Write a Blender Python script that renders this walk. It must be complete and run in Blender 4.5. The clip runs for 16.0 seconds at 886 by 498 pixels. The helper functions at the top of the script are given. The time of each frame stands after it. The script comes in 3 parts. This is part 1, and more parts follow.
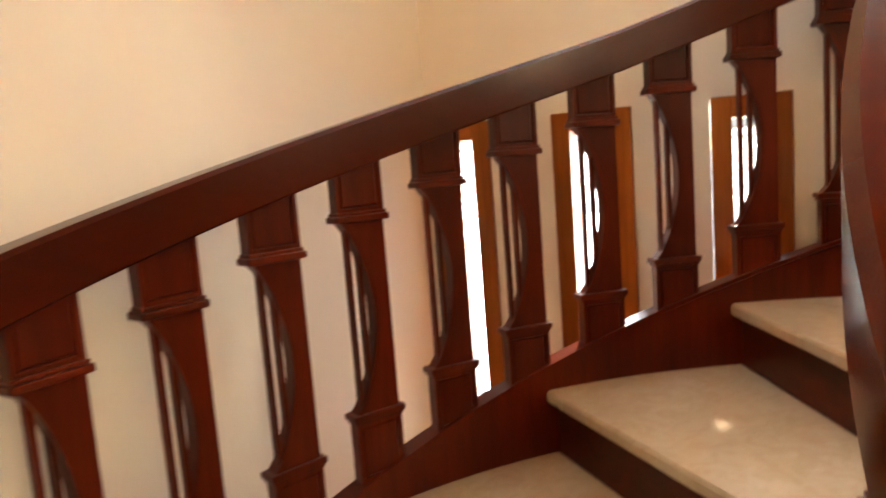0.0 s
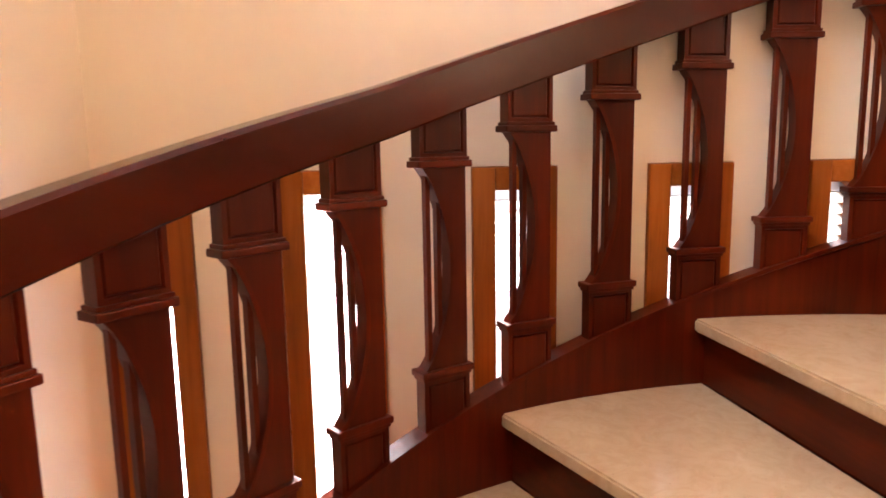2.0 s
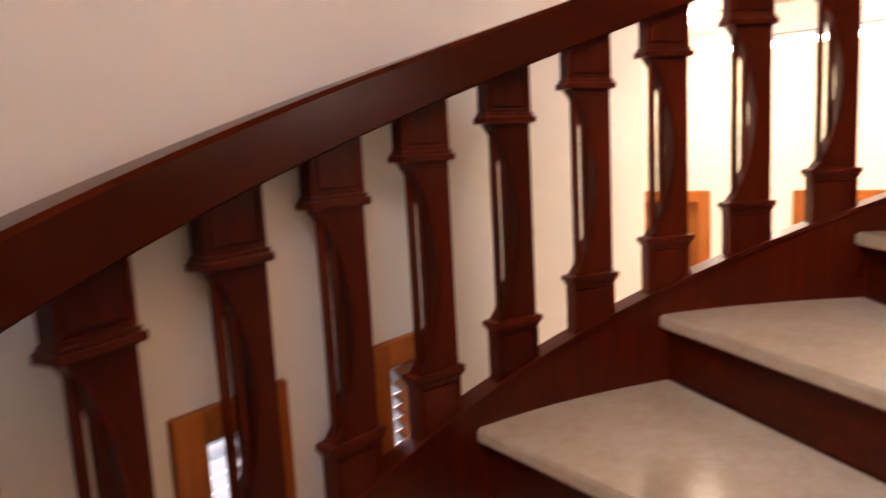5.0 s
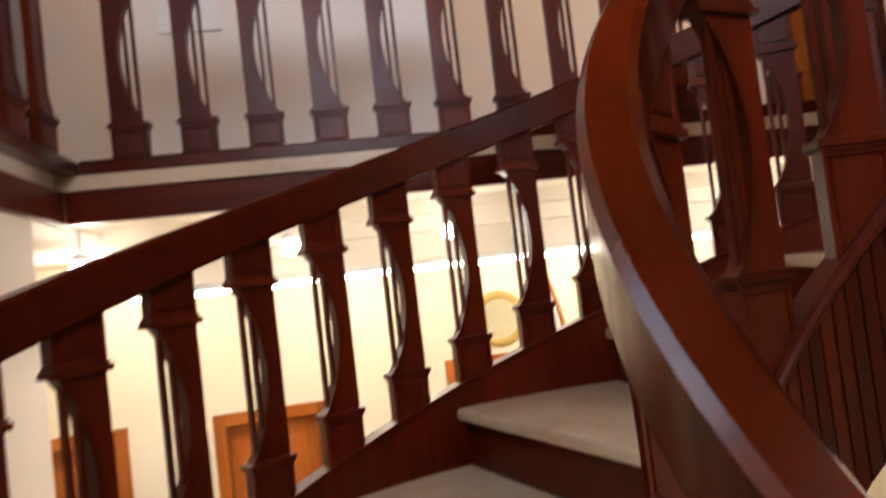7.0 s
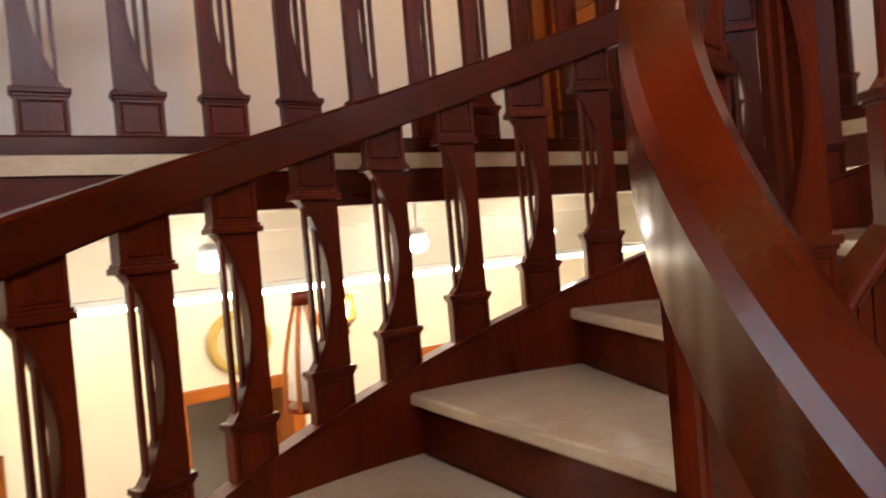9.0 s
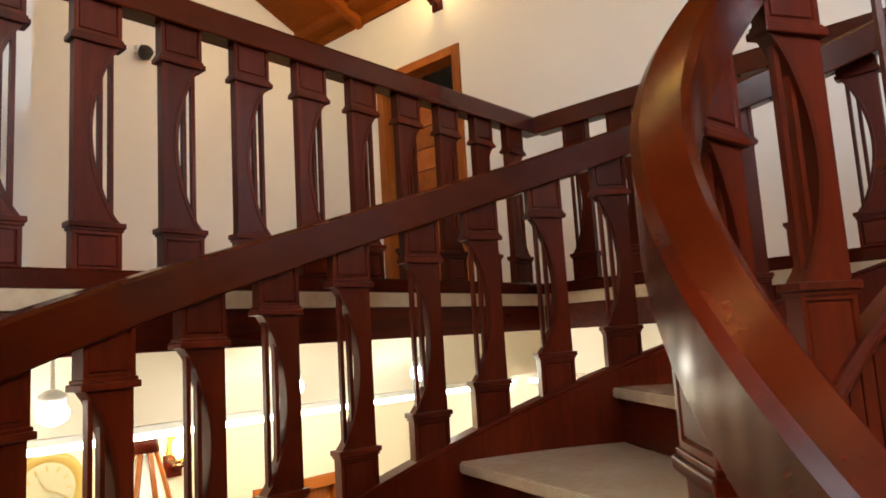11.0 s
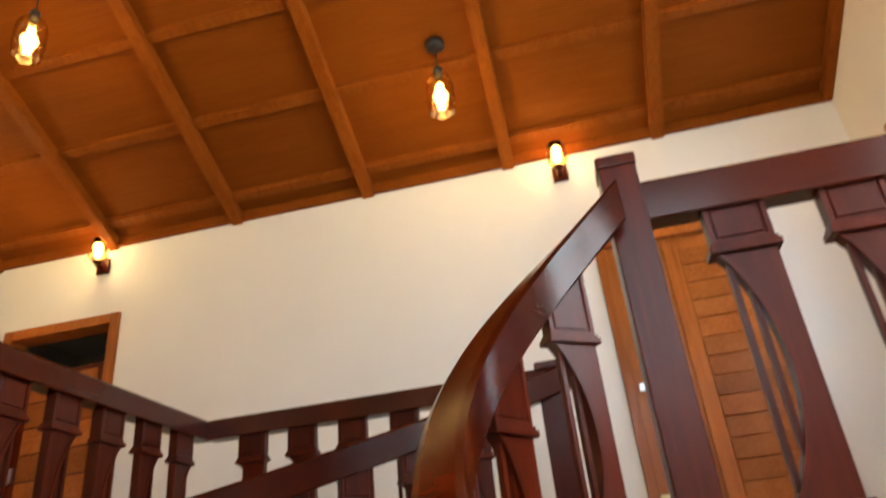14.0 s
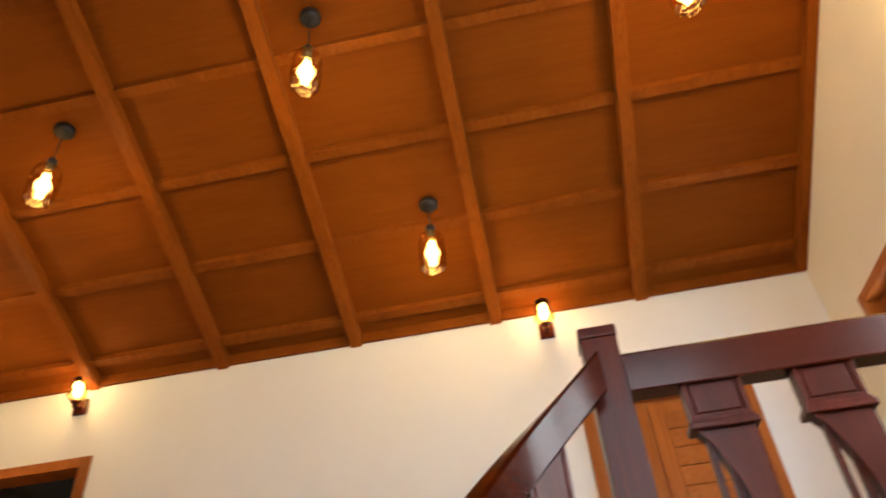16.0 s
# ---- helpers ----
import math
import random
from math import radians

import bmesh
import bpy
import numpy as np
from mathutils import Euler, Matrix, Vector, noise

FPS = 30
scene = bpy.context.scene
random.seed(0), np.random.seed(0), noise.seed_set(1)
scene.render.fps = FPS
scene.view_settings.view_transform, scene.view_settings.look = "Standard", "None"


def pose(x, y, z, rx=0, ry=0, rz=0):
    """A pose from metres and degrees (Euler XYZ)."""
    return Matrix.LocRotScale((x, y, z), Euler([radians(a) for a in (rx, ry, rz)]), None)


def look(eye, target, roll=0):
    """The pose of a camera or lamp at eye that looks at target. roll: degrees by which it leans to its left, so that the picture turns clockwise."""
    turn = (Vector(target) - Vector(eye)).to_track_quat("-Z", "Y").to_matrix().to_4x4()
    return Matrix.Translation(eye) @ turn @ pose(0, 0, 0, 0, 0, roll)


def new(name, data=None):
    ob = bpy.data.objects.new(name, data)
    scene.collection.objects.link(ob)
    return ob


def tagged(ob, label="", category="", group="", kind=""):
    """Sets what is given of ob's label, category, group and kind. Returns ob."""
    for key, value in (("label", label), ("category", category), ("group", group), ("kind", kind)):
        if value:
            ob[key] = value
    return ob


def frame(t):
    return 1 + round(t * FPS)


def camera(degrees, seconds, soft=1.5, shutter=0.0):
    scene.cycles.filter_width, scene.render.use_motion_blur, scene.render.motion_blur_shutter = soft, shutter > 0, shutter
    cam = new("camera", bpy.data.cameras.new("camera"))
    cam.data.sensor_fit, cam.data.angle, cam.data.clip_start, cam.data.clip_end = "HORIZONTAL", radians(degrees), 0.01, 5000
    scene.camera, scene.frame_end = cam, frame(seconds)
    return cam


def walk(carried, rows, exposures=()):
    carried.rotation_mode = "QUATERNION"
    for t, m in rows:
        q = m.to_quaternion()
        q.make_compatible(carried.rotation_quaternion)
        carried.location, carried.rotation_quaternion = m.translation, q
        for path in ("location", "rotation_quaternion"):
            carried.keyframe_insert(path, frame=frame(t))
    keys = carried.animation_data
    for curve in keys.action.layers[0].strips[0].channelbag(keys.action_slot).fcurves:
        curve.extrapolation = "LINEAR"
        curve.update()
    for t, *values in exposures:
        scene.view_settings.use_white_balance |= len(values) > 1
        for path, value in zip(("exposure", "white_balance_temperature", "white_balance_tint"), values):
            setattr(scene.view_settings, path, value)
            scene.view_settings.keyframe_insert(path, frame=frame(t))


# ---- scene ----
cam = camera(65.51, 16.0, soft=1.7, shutter=0.5)
# seconds, x, y, z, heading, pitch, roll
PATH = [
    (0, 1.658, -2.583, 3.242, -248.53, -6.99, -4.43),
    (0.5, 1.525, -2.650, 3.270, -257.09, -6.08, -2.98),
    (1, 1.402, -2.812, 3.312, -269.15, -10.40, -5.31),
    (1.5, 1.304, -2.835, 3.350, -274.35, -6.96, -4.46),
    (2, 1.157, -2.840, 3.437, -276.34, -8.84, -1.00),
    (2.5, 1.047, -2.801, 3.448, -278.26, -11.33, -0.71),
    (3, 0.895, -2.830, 3.485, -284.91, -10.21, -2.08),
    (3.5, 0.753, -2.882, 3.572, -297.64, -9.03, -4.62),
    (4, 0.652, -2.861, 3.630, -306.63, -8.49, -3.98),
    (4.2, 0.594, -2.812, 3.635, -308.19, -8.48, -3.75),
    (6.3, 0.321, -2.502, 3.999, -357.84, -4.61, -2.89),
    (6.5, 0.303, -2.477, 3.984, -362.79, -2.97, -3.31),
    (7, 0.335, -2.435, 4.067, -369.20, 2.71, -6.79),
    (7.5, 0.344, -2.264, 4.157, -376.43, 6.50, -6.66),
    (8, 0.350, -2.152, 4.230, -377.75, 3.49, -4.07),
    (8.5, 0.336, -2.077, 4.225, -382.42, 3.19, -4.11),
    (9, 0.262, -1.927, 4.281, -392.86, -1.04, -4.90),
    (9.5, 0.214, -1.888, 4.398, -400.40, 3.75, -3.78),
    (9.7, 0.186, -1.852, 4.368, -404.61, 6.52, -4.43),
    (11.8, 0.151, -1.551, 4.478, -411.77, 7.53, -2.21),
    (12, 0.180, -1.482, 4.522, -416.72, 6.86, -2.63),
    (12.5, 0.171, -1.495, 4.597, -422.17, 10.62, -5.30),
    (13, 0.188, -1.553, 4.628, -428.12, 16.21, -7.07),
    (13.5, 0.154, -1.574, 4.665, -435.05, 19.92, -7.29),
    (14, 0.080, -1.584, 4.622, -439.98, 26.65, -6.22),
    (14.5, 0.069, -1.610, 4.635, -443.37, 31.86, -6.72),
    (15, 0.016, -1.634, 4.625, -446.68, 37.16, -7.07),
    (15.5, -0.006, -1.635, 4.630, -448.42, 39.97, -6.38),
    (16, -0.004, -1.605, 4.633, -442.50, 38.47, -5.35),
]
walk(cam, [(t, pose(x, y, z, 90 + pitch, 0, yaw) @ pose(0, 0, 0, 0, 0, roll)) for t, x, y, z, yaw, pitch, roll in PATH],
     exposures=[(0, 1.7, 6800, 11), (1.0, 2.1, 6900, 22), (2.2, 2.0, 6800, 27), (3.4, 1.82, 6500, 32), (4.2, 1.55, 6300, 30), (6.3, 0.12, 5700, 18), (9.7, 0.2, 5950, 14), (11.8, 0.25, 5750, 3), (13.2, 0.25, 5750, 1), (14.2, 0.25, 5850, 5), (16, 0.15, 6050, 8)])

# ---- world and sun ----
world = bpy.data.worlds.new("sky")
scene.world = world
world.use_nodes = True
sky = world.node_tree.nodes.new("ShaderNodeTexSky")
sky.sky_type, sky.sun_disc, sky.sun_elevation, sky.sun_rotation = "NISHITA", False, radians(41), radians(-84)
world.node_tree.links.new(sky.outputs[0], world.node_tree.nodes["Background"].inputs[0])
world.node_tree.nodes["Background"].inputs[1].default_value = 0.15


def lamp(name, kind, m, energy, colour, **more):
    data = bpy.data.lights.new(name, kind)
    data.energy, data.color = energy, colour
    for key, value in more.items():
        if key == "size":
            data.size = value
        if key == "size_y":
            data.shape, data.size_y = "RECTANGLE", value
        if key == "radius":
            data.shadow_soft_size = value
        if key == "angle":
            data.angle = value
    ob = new(name, data)
    ob.matrix_world = m
    return ob


lamp("sun", "SUN", look((-6.05, -1.93, 7.9), (-0.05, -2.53, 2.62)), 4.2, (1.0, 0.93, 0.82), angle=radians(2.5))
DAY, WARM, BULB = (0.86, 0.93, 1.0), (1.0, 0.85, 0.61), (1.0, 0.60, 0.22)

# ---- main sizes ----
CX, CY = 1.176, -1.908            # axis of the spiral stair
RO, RI = 1.685, 0.555             # balustrade lines
STEP = 0.175
NB = 2.400                        # balusters to a tread
DB = 0.137                        # radians between balusters
TURN0 = -2.302
FLOOR, UP = 1.225, 4.561           # the two floors
WX, RY, W1X = 4.086, -3.477, -0.545  # walls: white, right, window wall
LY, NEAR_Y = 3.343, 0.9
SLOPE, EAVE = 0.448, 7.229
RIDGE = 1.2
FAR_Y = 2.0                       # far wall of the lower hall


def nose_angle(k):
    return TURN0 - (k * NB - 1.504) * DB


def nose_z(k):
    return 2.45 + STEP * k


def k_at(angle):
    return ((TURN0 - angle) / DB + 1.504) / NB


def polar(r, a, z=0.0):
    return Vector((CX + r * math.cos(a), CY + r * math.sin(a), z))


# ---- materials ----
def material(name, base, rough=0.5, metal=0.0, coat=0.0):
    m = bpy.data.materials.new(name)
    m.use_nodes = True
    b = m.node_tree.nodes["Principled BSDF"]
    b.inputs["Base Color"].default_value = (*base, 1)
    b.inputs["Roughness"].default_value = rough
    b.inputs["Metallic"].default_value = metal
    b.inputs["Coat Weight"].default_value = coat
    b.inputs["Coat Roughness"].default_value = 0.2
    return m


def node(m, kind, **inputs):
    n = m.node_tree.nodes.new(kind)
    for key, value in inputs.items():
        n.inputs[key.replace("_", " ")].default_value = value
    return n


def wire(m, a, b):
    m.node_tree.links.new(a, b)


def ramp(m, fac, stops):
    r = m.node_tree.nodes.new("ShaderNodeValToRGB")
    while len(r.color_ramp.elements) < len(stops):
        r.color_ramp.elements.new(0.5)
    for e, (p, c) in zip(r.color_ramp.elements, stops):
        e.position, e.color = p, (*c, 1)
    wire(m, fac, r.inputs[0])
    return r.outputs[0]


def coords(m, scale):
    t = m.node_tree.nodes.new("ShaderNodeTexCoord")
    mp = m.node_tree.nodes.new("ShaderNodeMapping")
    mp.inputs["Scale"].default_value = scale
    wire(m, t.outputs["Object"], mp.inputs[0])
    return mp.outputs[0]


def wood(name, dark, mid, light, rough=0.3, coat=0.4, along="z", bump=0.15, vary=0.25, spec=0.13):
    m = material(name, mid, rough, 0, coat)
    b = m.node_tree.nodes["Principled BSDF"]
    b.inputs["Specular IOR Level"].default_value = spec
    b.inputs["Specular Tint"].default_value = (1.0, 0.92, 0.84, 1)
    s = {"z": (38, 38, 2.2), "x": (2.2, 38, 38), "y": (38, 2.2, 38), "level": (3.5, 3.5, 7)}[along]
    grain = node(m, "ShaderNodeTexNoise", Scale=1.0, Detail=7.0, Roughness=0.65, Distortion=0.6)
    wire(m, coords(m, s), grain.inputs["Vector"])
    cloud = node(m, "ShaderNodeTexNoise", Scale=1.0, Detail=3.0, Roughness=0.55)
    wire(m, coords(m, tuple(v * 0.09 + 1.2 for v in s)), cloud.inputs["Vector"])
    mix = m.node_tree.nodes.new("ShaderNodeMath")
    mix.operation = "MULTIPLY_ADD"
    mix.inputs[1].default_value = 0.45
    wire(m, cloud.outputs[0], mix.inputs[0])
    half = m.node_tree.nodes.new("ShaderNodeMath")
    half.operation = "MULTIPLY"
    half.inputs[1].default_value = 0.55
    wire(m, grain.outputs[0], half.inputs[0])
    wire(m, half.outputs[0], mix.inputs[2])
    col = ramp(m, mix.outputs[0], [(0.3, dark), (0.5, mid), (0.72, light)])
    info = m.node_tree.nodes.new("ShaderNodeObjectInfo")
    hsv = m.node_tree.nodes.new("ShaderNodeHueSaturation")
    rng = node(m, "ShaderNodeMapRange")
    rng.inputs["To Min"].default_value, rng.inputs["To Max"].default_value = 1 - vary, 1 + vary
    wire(m, info.outputs["Random"], rng.inputs[0])
    wire(m, rng.outputs[0], hsv.inputs["Value"])
    wire(m, col, hsv.inputs["Color"])
    wire(m, hsv.outputs[0], b.inputs["Base Color"])
    rr = node(m, "ShaderNodeMapRange")
    rr.inputs["To Min"].default_value, rr.inputs["To Max"].default_value = rough * 0.75, rough * 1.35
    wire(m, cloud.outputs[0], rr.inputs[0])
    wire(m, rr.outputs[0], b.inputs["Roughness"])
    bp = node(m, "ShaderNodeBump", Strength=bump, Distance=0.002)
    wire(m, grain.outputs[0], bp.inputs["Height"])
    wire(m, bp.outputs[0], b.inputs["Normal"])
    return m


def plaster(name, base, tint, rough=0.75):
    m = material(name, base, rough)
    b = m.node_tree.nodes["Principled BSDF"]
    big = node(m, "ShaderNodeTexNoise", Scale=0.9, Detail=4.0, Roughness=0.6)
    fine = node(m, "ShaderNodeTexNoise", Scale=140.0, Detail=3.0)
    wire(m, coords(m, (1, 1, 1)), big.inputs["Vector"])
    wire(m, coords(m, (1, 1, 1)), fine.inputs["Vector"])
    wire(m, ramp(m, big.outputs[0], [(0.35, tint), (0.65, base)]), b.inputs["Base Color"])
    bp = node(m, "ShaderNodeBump", Strength=0.12, Distance=0.002)
    wire(m, fine.outputs[0], bp.inputs["Height"])
    wire(m, bp.outputs[0], b.inputs["Normal"])
    return m


def marble(name):
    m = material(name, (0.62, 0.52, 0.40), 0.22, 0, 0.2)
    b = m.node_tree.nodes["Principled BSDF"]
    big = node(m, "ShaderNodeTexNoise", Scale=3.5, Detail=6.0, Roughness=0.6, Distortion=0.2)
    vein = node(m, "ShaderNodeTexNoise", Scale=16.0, Detail=8.0, Roughness=0.7, Distortion=1.6)
    spot = node(m, "ShaderNodeTexVoronoi", Scale=34.0)
    for n in (big, vein, spot):
        wire(m, coords(m, (1, 1, 1)), n.inputs["Vector"])
    a = ramp(m, big.outputs[0], [(0.3, (0.50, 0.375, 0.235)), (0.55, (0.55, 0.43, 0.28)), (0.75, (0.60, 0.485, 0.34))])
    v = ramp(m, vein.outputs[0], [(0.40, (0.87, 0.82, 0.75)), (0.56, (1, 1, 1))])
    s = ramp(m, spot.outputs[0], [(0.03, (0.45, 0.32, 0.2)), (0.07, (1, 1, 1))])
    m1 = m.node_tree.nodes.new("ShaderNodeMixRGB")
    m1.blend_type = "MULTIPLY"
    m1.inputs[0].default_value = 0.6
    wire(m, a, m1.inputs[1])
    wire(m, v, m1.inputs[2])
    m2 = m.node_tree.nodes.new("ShaderNodeMixRGB")
    m2.blend_type = "MULTIPLY"
    m2.inputs[0].default_value = 0.45
    wire(m, m1.outputs[0], m2.inputs[1])
    wire(m, s, m2.inputs[2])
    wire(m, m2.outputs[0], b.inputs["Base Color"])
    rr = node(m, "ShaderNodeMapRange")
    rr.inputs["To Min"].default_value, rr.inputs["To Max"].default_value = 0.11, 0.19
    wire(m, big.outputs[0], rr.inputs[0])
    wire(m, rr.outputs[0], b.inputs["Roughness"])
    return m


def glow(name, colour, strength):
    m = bpy.data.materials.new(name)
    m.use_nodes = True
    nt = m.node_tree
    nt.nodes.remove(nt.nodes["Principled BSDF"])
    e = nt.nodes.new("ShaderNodeEmission")
    e.inputs[0].default_value, e.inputs[1].default_value = (*colour, 1), strength
    nt.links.new(e.outputs[0], nt.nodes["Material Output"].inputs[0])
    return m


def glassy(name, tint=(1, 1, 1), rough=0.0):
    m = material(name, tint, rough)
    b = m.node_tree.nodes["Principled BSDF"]
    b.inputs["Transmission Weight"].default_value = 1.0
    b.inputs["IOR"].default_value = 1.45
    return m


WOOD = wood("varnished_dark_wood", (0.030, 0.0027, 0.0003), (0.068, 0.0062, 0.0007), (0.108, 0.0112, 0.0014), 0.30, 0.0, spec=0.22)
WOODX = wood("varnished_dark_wood_lengthwise", (0.030, 0.0027, 0.0003), (0.068, 0.0062, 0.0007), (0.108, 0.0112, 0.0014), 0.30, 0.0, "x", vary=0.08, spec=0.2)
RAILWOOD = wood("varnished_rail_wood", (0.028, 0.0024, 0.0003), (0.050, 0.0046, 0.0005), (0.074, 0.0076, 0.0009), 0.19, 0.0, "level", 0.03, 0.05, 0.36)
TEAK = wood("orange_teak", (0.20, 0.05, 0.007), (0.34, 0.098, 0.013), (0.44, 0.15, 0.03), 0.38, 0.2)
TEAKX = wood("orange_teak_lengthwise", (0.20, 0.05, 0.007), (0.34, 0.098, 0.013), (0.44, 0.15, 0.03), 0.42, 0.15, "x")
PLY = wood("ceiling_plywood", (0.150, 0.035, 0.0019), (0.180, 0.044, 0.0025), (0.205, 0.053, 0.0036), 0.5, 0.0, "y", vary=0.14, spec=0.05)
BEAM = wood("ceiling_batten_wood", (0.155, 0.036, 0.0022), (0.215, 0.054, 0.0034), (0.26, 0.070, 0.006), 0.46, 0.0, "x", vary=0.12, spec=0.08)
WALL = plaster("cream_wall_paint", (0.80, 0.745, 0.66), (0.77, 0.71, 0.62))
WHITE = plaster("white_wall_paint", (0.82, 0.80, 0.76), (0.79, 0.765, 0.72))
CREAM = plaster("warm_cream_paint", (0.82, 0.75, 0.60), (0.79, 0.71, 0.56))
STONE = marble("cream_marble")
TILE = marble("floor_marble")
BRASS = material("dull_brass", (0.62, 0.46, 0.2), 0.32, 1.0)
GILT = plaster("gilded_rim_paint", (0.50, 0.36, 0.10), (0.42, 0.29, 0.07), 0.35)
STEEL = material("brushed_steel", (0.72, 0.72, 0.70), 0.3, 1.0)
BLACK = material("black_plastic", (0.02, 0.018, 0.016), 0.45)
PLASTIC = material("white_plastic", (0.78, 0.77, 0.72), 0.4)
FACE = plaster("clock_face_paint", (0.58, 0.54, 0.36), (0.46, 0.43, 0.28), 0.5)
GLASS = glassy("clear_glass")
FROST = glassy("frosted_louvre_glass", (0.52, 0.55, 0.58), 0.55)
AMBER = glassy("amber_bulb_glass", (1.0, 0.84, 0.48))
FILAMENT = glow("bulb_filament", (1.0, 0.66, 0.26), 34.0)
LED = glow("warm_led_strip", (1.0, 0.83, 0.55), 16.0)
SPOT = glow("downlight_lens", (1.0, 0.88, 0.68), 40.0)
GRASS = plaster("pale_outdoor_paving", (0.45, 0.43, 0.40), (0.38, 0.36, 0.33))


# ---- mesh helpers ----
def mesh_of(name, bm, mat, smooth=False):
    me = bpy.data.meshes.new(name)
    bmesh.ops.recalc_face_normals(bm, faces=bm.faces)
    bm.to_mesh(me)
    bm.free()
    me.materials.append(mat)
    if smooth:
        me.shade_smooth()
        if smooth == "edges":
            me.set_sharp_from_angle(angle=radians(22))
    return me


def part(name, bm, mat, parent=None, label="", smooth=False, m=None):
    """One mesh object out of a bmesh, under a thing or a part."""
    me = bm if isinstance(bm, bpy.types.Mesh) else mesh_of(name, bm, mat, smooth)
    ob = new(name, me)
    if parent is not None:
        ob.parent = parent
    if m is not None:
        ob.matrix_basis = m
    if label:
        ob["label"] = label
    return ob


def thing(name, label, category, m=None, group="", kind=""):
    ob = new(name)
    if m is not None:
        ob.matrix_basis = m
    return tagged(ob, label, category, group, kind)


def box(bm, x0, y0, z0, x1, y1, z1, bevel=0.0):
    r = bmesh.ops.create_cube(bm, size=1.0)
    bmesh.ops.scale(bm, vec=(x1 - x0, y1 - y0, z1 - z0), verts=r["verts"])
    bmesh.ops.translate(bm, vec=((x0 + x1) / 2, (y0 + y1) / 2, (z0 + z1) / 2), verts=r["verts"])
    if bevel:
        es = list({e for v in r["verts"] for e in v.link_edges})
        bmesh.ops.bevel(bm, geom=es, offset=bevel, segments=2, affect="EDGES", profile=0.6)
    return r["verts"]


def boxes(*rows, bevel=0.0):
    bm = bmesh.new()
    for r in rows:
        box(bm, *r, bevel=bevel)
    return bm


def prism(bm, outline, axis, lo, hi):
    """A flat outline pushed from lo to hi along an axis (0 x, 1 y, 2 z)."""
    def put(p, h):
        c = list(p)
        c.insert(axis, h)
        return bm.verts.new(c)
    a, b = [put(p, lo) for p in outline], [put(p, hi) for p in outline]
    n = len(a)
    faces = [bm.faces.new(a), bm.faces.new(list(reversed(b)))]
    for i in range(n):
        faces.append(bm.faces.new((a[i], b[i], b[(i + 1) % n], a[(i + 1) % n])))
    return faces


def sweep(profile, stations, closed=False):
    """A profile of (out, up) carried along stations of (place, outward way)."""
    bm = bmesh.new()
    rings = []
    for place, out in stations:
        rings.append([bm.verts.new(place + out * u + Vector((0, 0, v))) for u, v in profile])
    n = len(profile)
    for a, b in zip(rings, rings[1:]):
        for i in range(n):
            bm.faces.new((a[i], a[(i + 1) % n], b[(i + 1) % n], b[i]))
    bm.faces.new(list(reversed(rings[0])))
    bm.faces.new(rings[-1])
    return bm


def lathe(profile, steps=20):
    bm = bmesh.new()
    rings = []
    for r, z in profile:
        rings.append([bm.verts.new((r * math.cos(2 * math.pi * i / steps), r * math.sin(2 * math.pi * i / steps), z)) for i in range(steps)])
    for a, b in zip(rings, rings[1:]):
        for i in range(steps):
            bm.faces.new((a[i], a[(i + 1) % steps], b[(i + 1) % steps], b[i]))
    bm.faces.new(list(reversed(rings[0])))
    bm.faces.new(rings[-1])
    return bm


def solid(name, rows, mat, label="", bevel=0.0, category=""):
    ob = part(name, boxes(*rows, bevel=bevel), mat)
    return tagged(ob, label, category or name.split("_")[0], "", "structure")


# ---- structure: ground, floors, slabs ----
tagged(part("ground", boxes((-300, -300, FLOOR - 0.5, 300, 300, FLOOR - 0.25)), GRASS), "pale paving outside the house", "ground", "", "structure")
tagged(part("floor", boxes((-2.6, -3.64, FLOOR - 0.15, WX, FAR_Y, FLOOR)), TILE), "cream marble floor of the lower hall", "floor", "", "structure")

SLAB = UP - 0.16
# upper floor: the gallery round the open stair well
solid("floor_upper", [(-0.72, 0.0, UP - 0.05, 2.76, LY, UP), (2.76, RY, UP - 0.05, WX, LY, UP), (1.70, RY, UP - 0.05, 2.76, -1.75, UP)],
      STONE, "cream marble edge and floor of the upper gallery")
for run in [(-0.52, 0.012, SLAB, 2.772, 0.05, UP - 0.05), (2.772, -1.46, SLAB, 2.81, 0.012, UP - 0.05),
                 (1.712, RY, SLAB, 1.75, -1.80, UP - 0.05), (-0.56, -1.0, SLAB, -0.52, 0.012, UP - 0.05)]:
    solid("fascia", [run], WOODX, "dark varnished fascia board under the gallery edge", 0.004)
solid("ceiling_lower", [(-2.6, 0.05, SLAB + 0.01, 2.81, FAR_Y, UP - 0.052), (2.83, -3.66, SLAB + 0.01, WX, FAR_Y, UP - 0.052), (1.75, -3.66, SLAB + 0.01, 2.81, -1.80, UP - 0.052)],
      CREAM, "cream ceiling of the lower hall")

# window wall, with five slit windows through it
SLITS = [(-3.455, -3.255), (-3.05, -2.80), (-2.578, -2.357), (-2.121, -1.89), (-1.68, -1.46)]
ZS0, ZS1 = 2.05, 3.375
W1T = 0.18
FR = 0.035
LOWY = -3.64               # the wall steps back below the upper floor
rows, y = [], RY
for a, b in SLITS:
    rows.append((W1X - W1T, y, FLOOR, W1X, a, ZS1))
    rows.append((W1X - W1T, a, FLOOR, W1X, b, ZS0))
    y = b
rows.append((W1X - W1T, y, FLOOR, W1X, -0.20, ZS1))
UY0, UY1, UZ0, UZ1 = -2.7, -1.3, 5.35, 6.75      # upper window over the slits
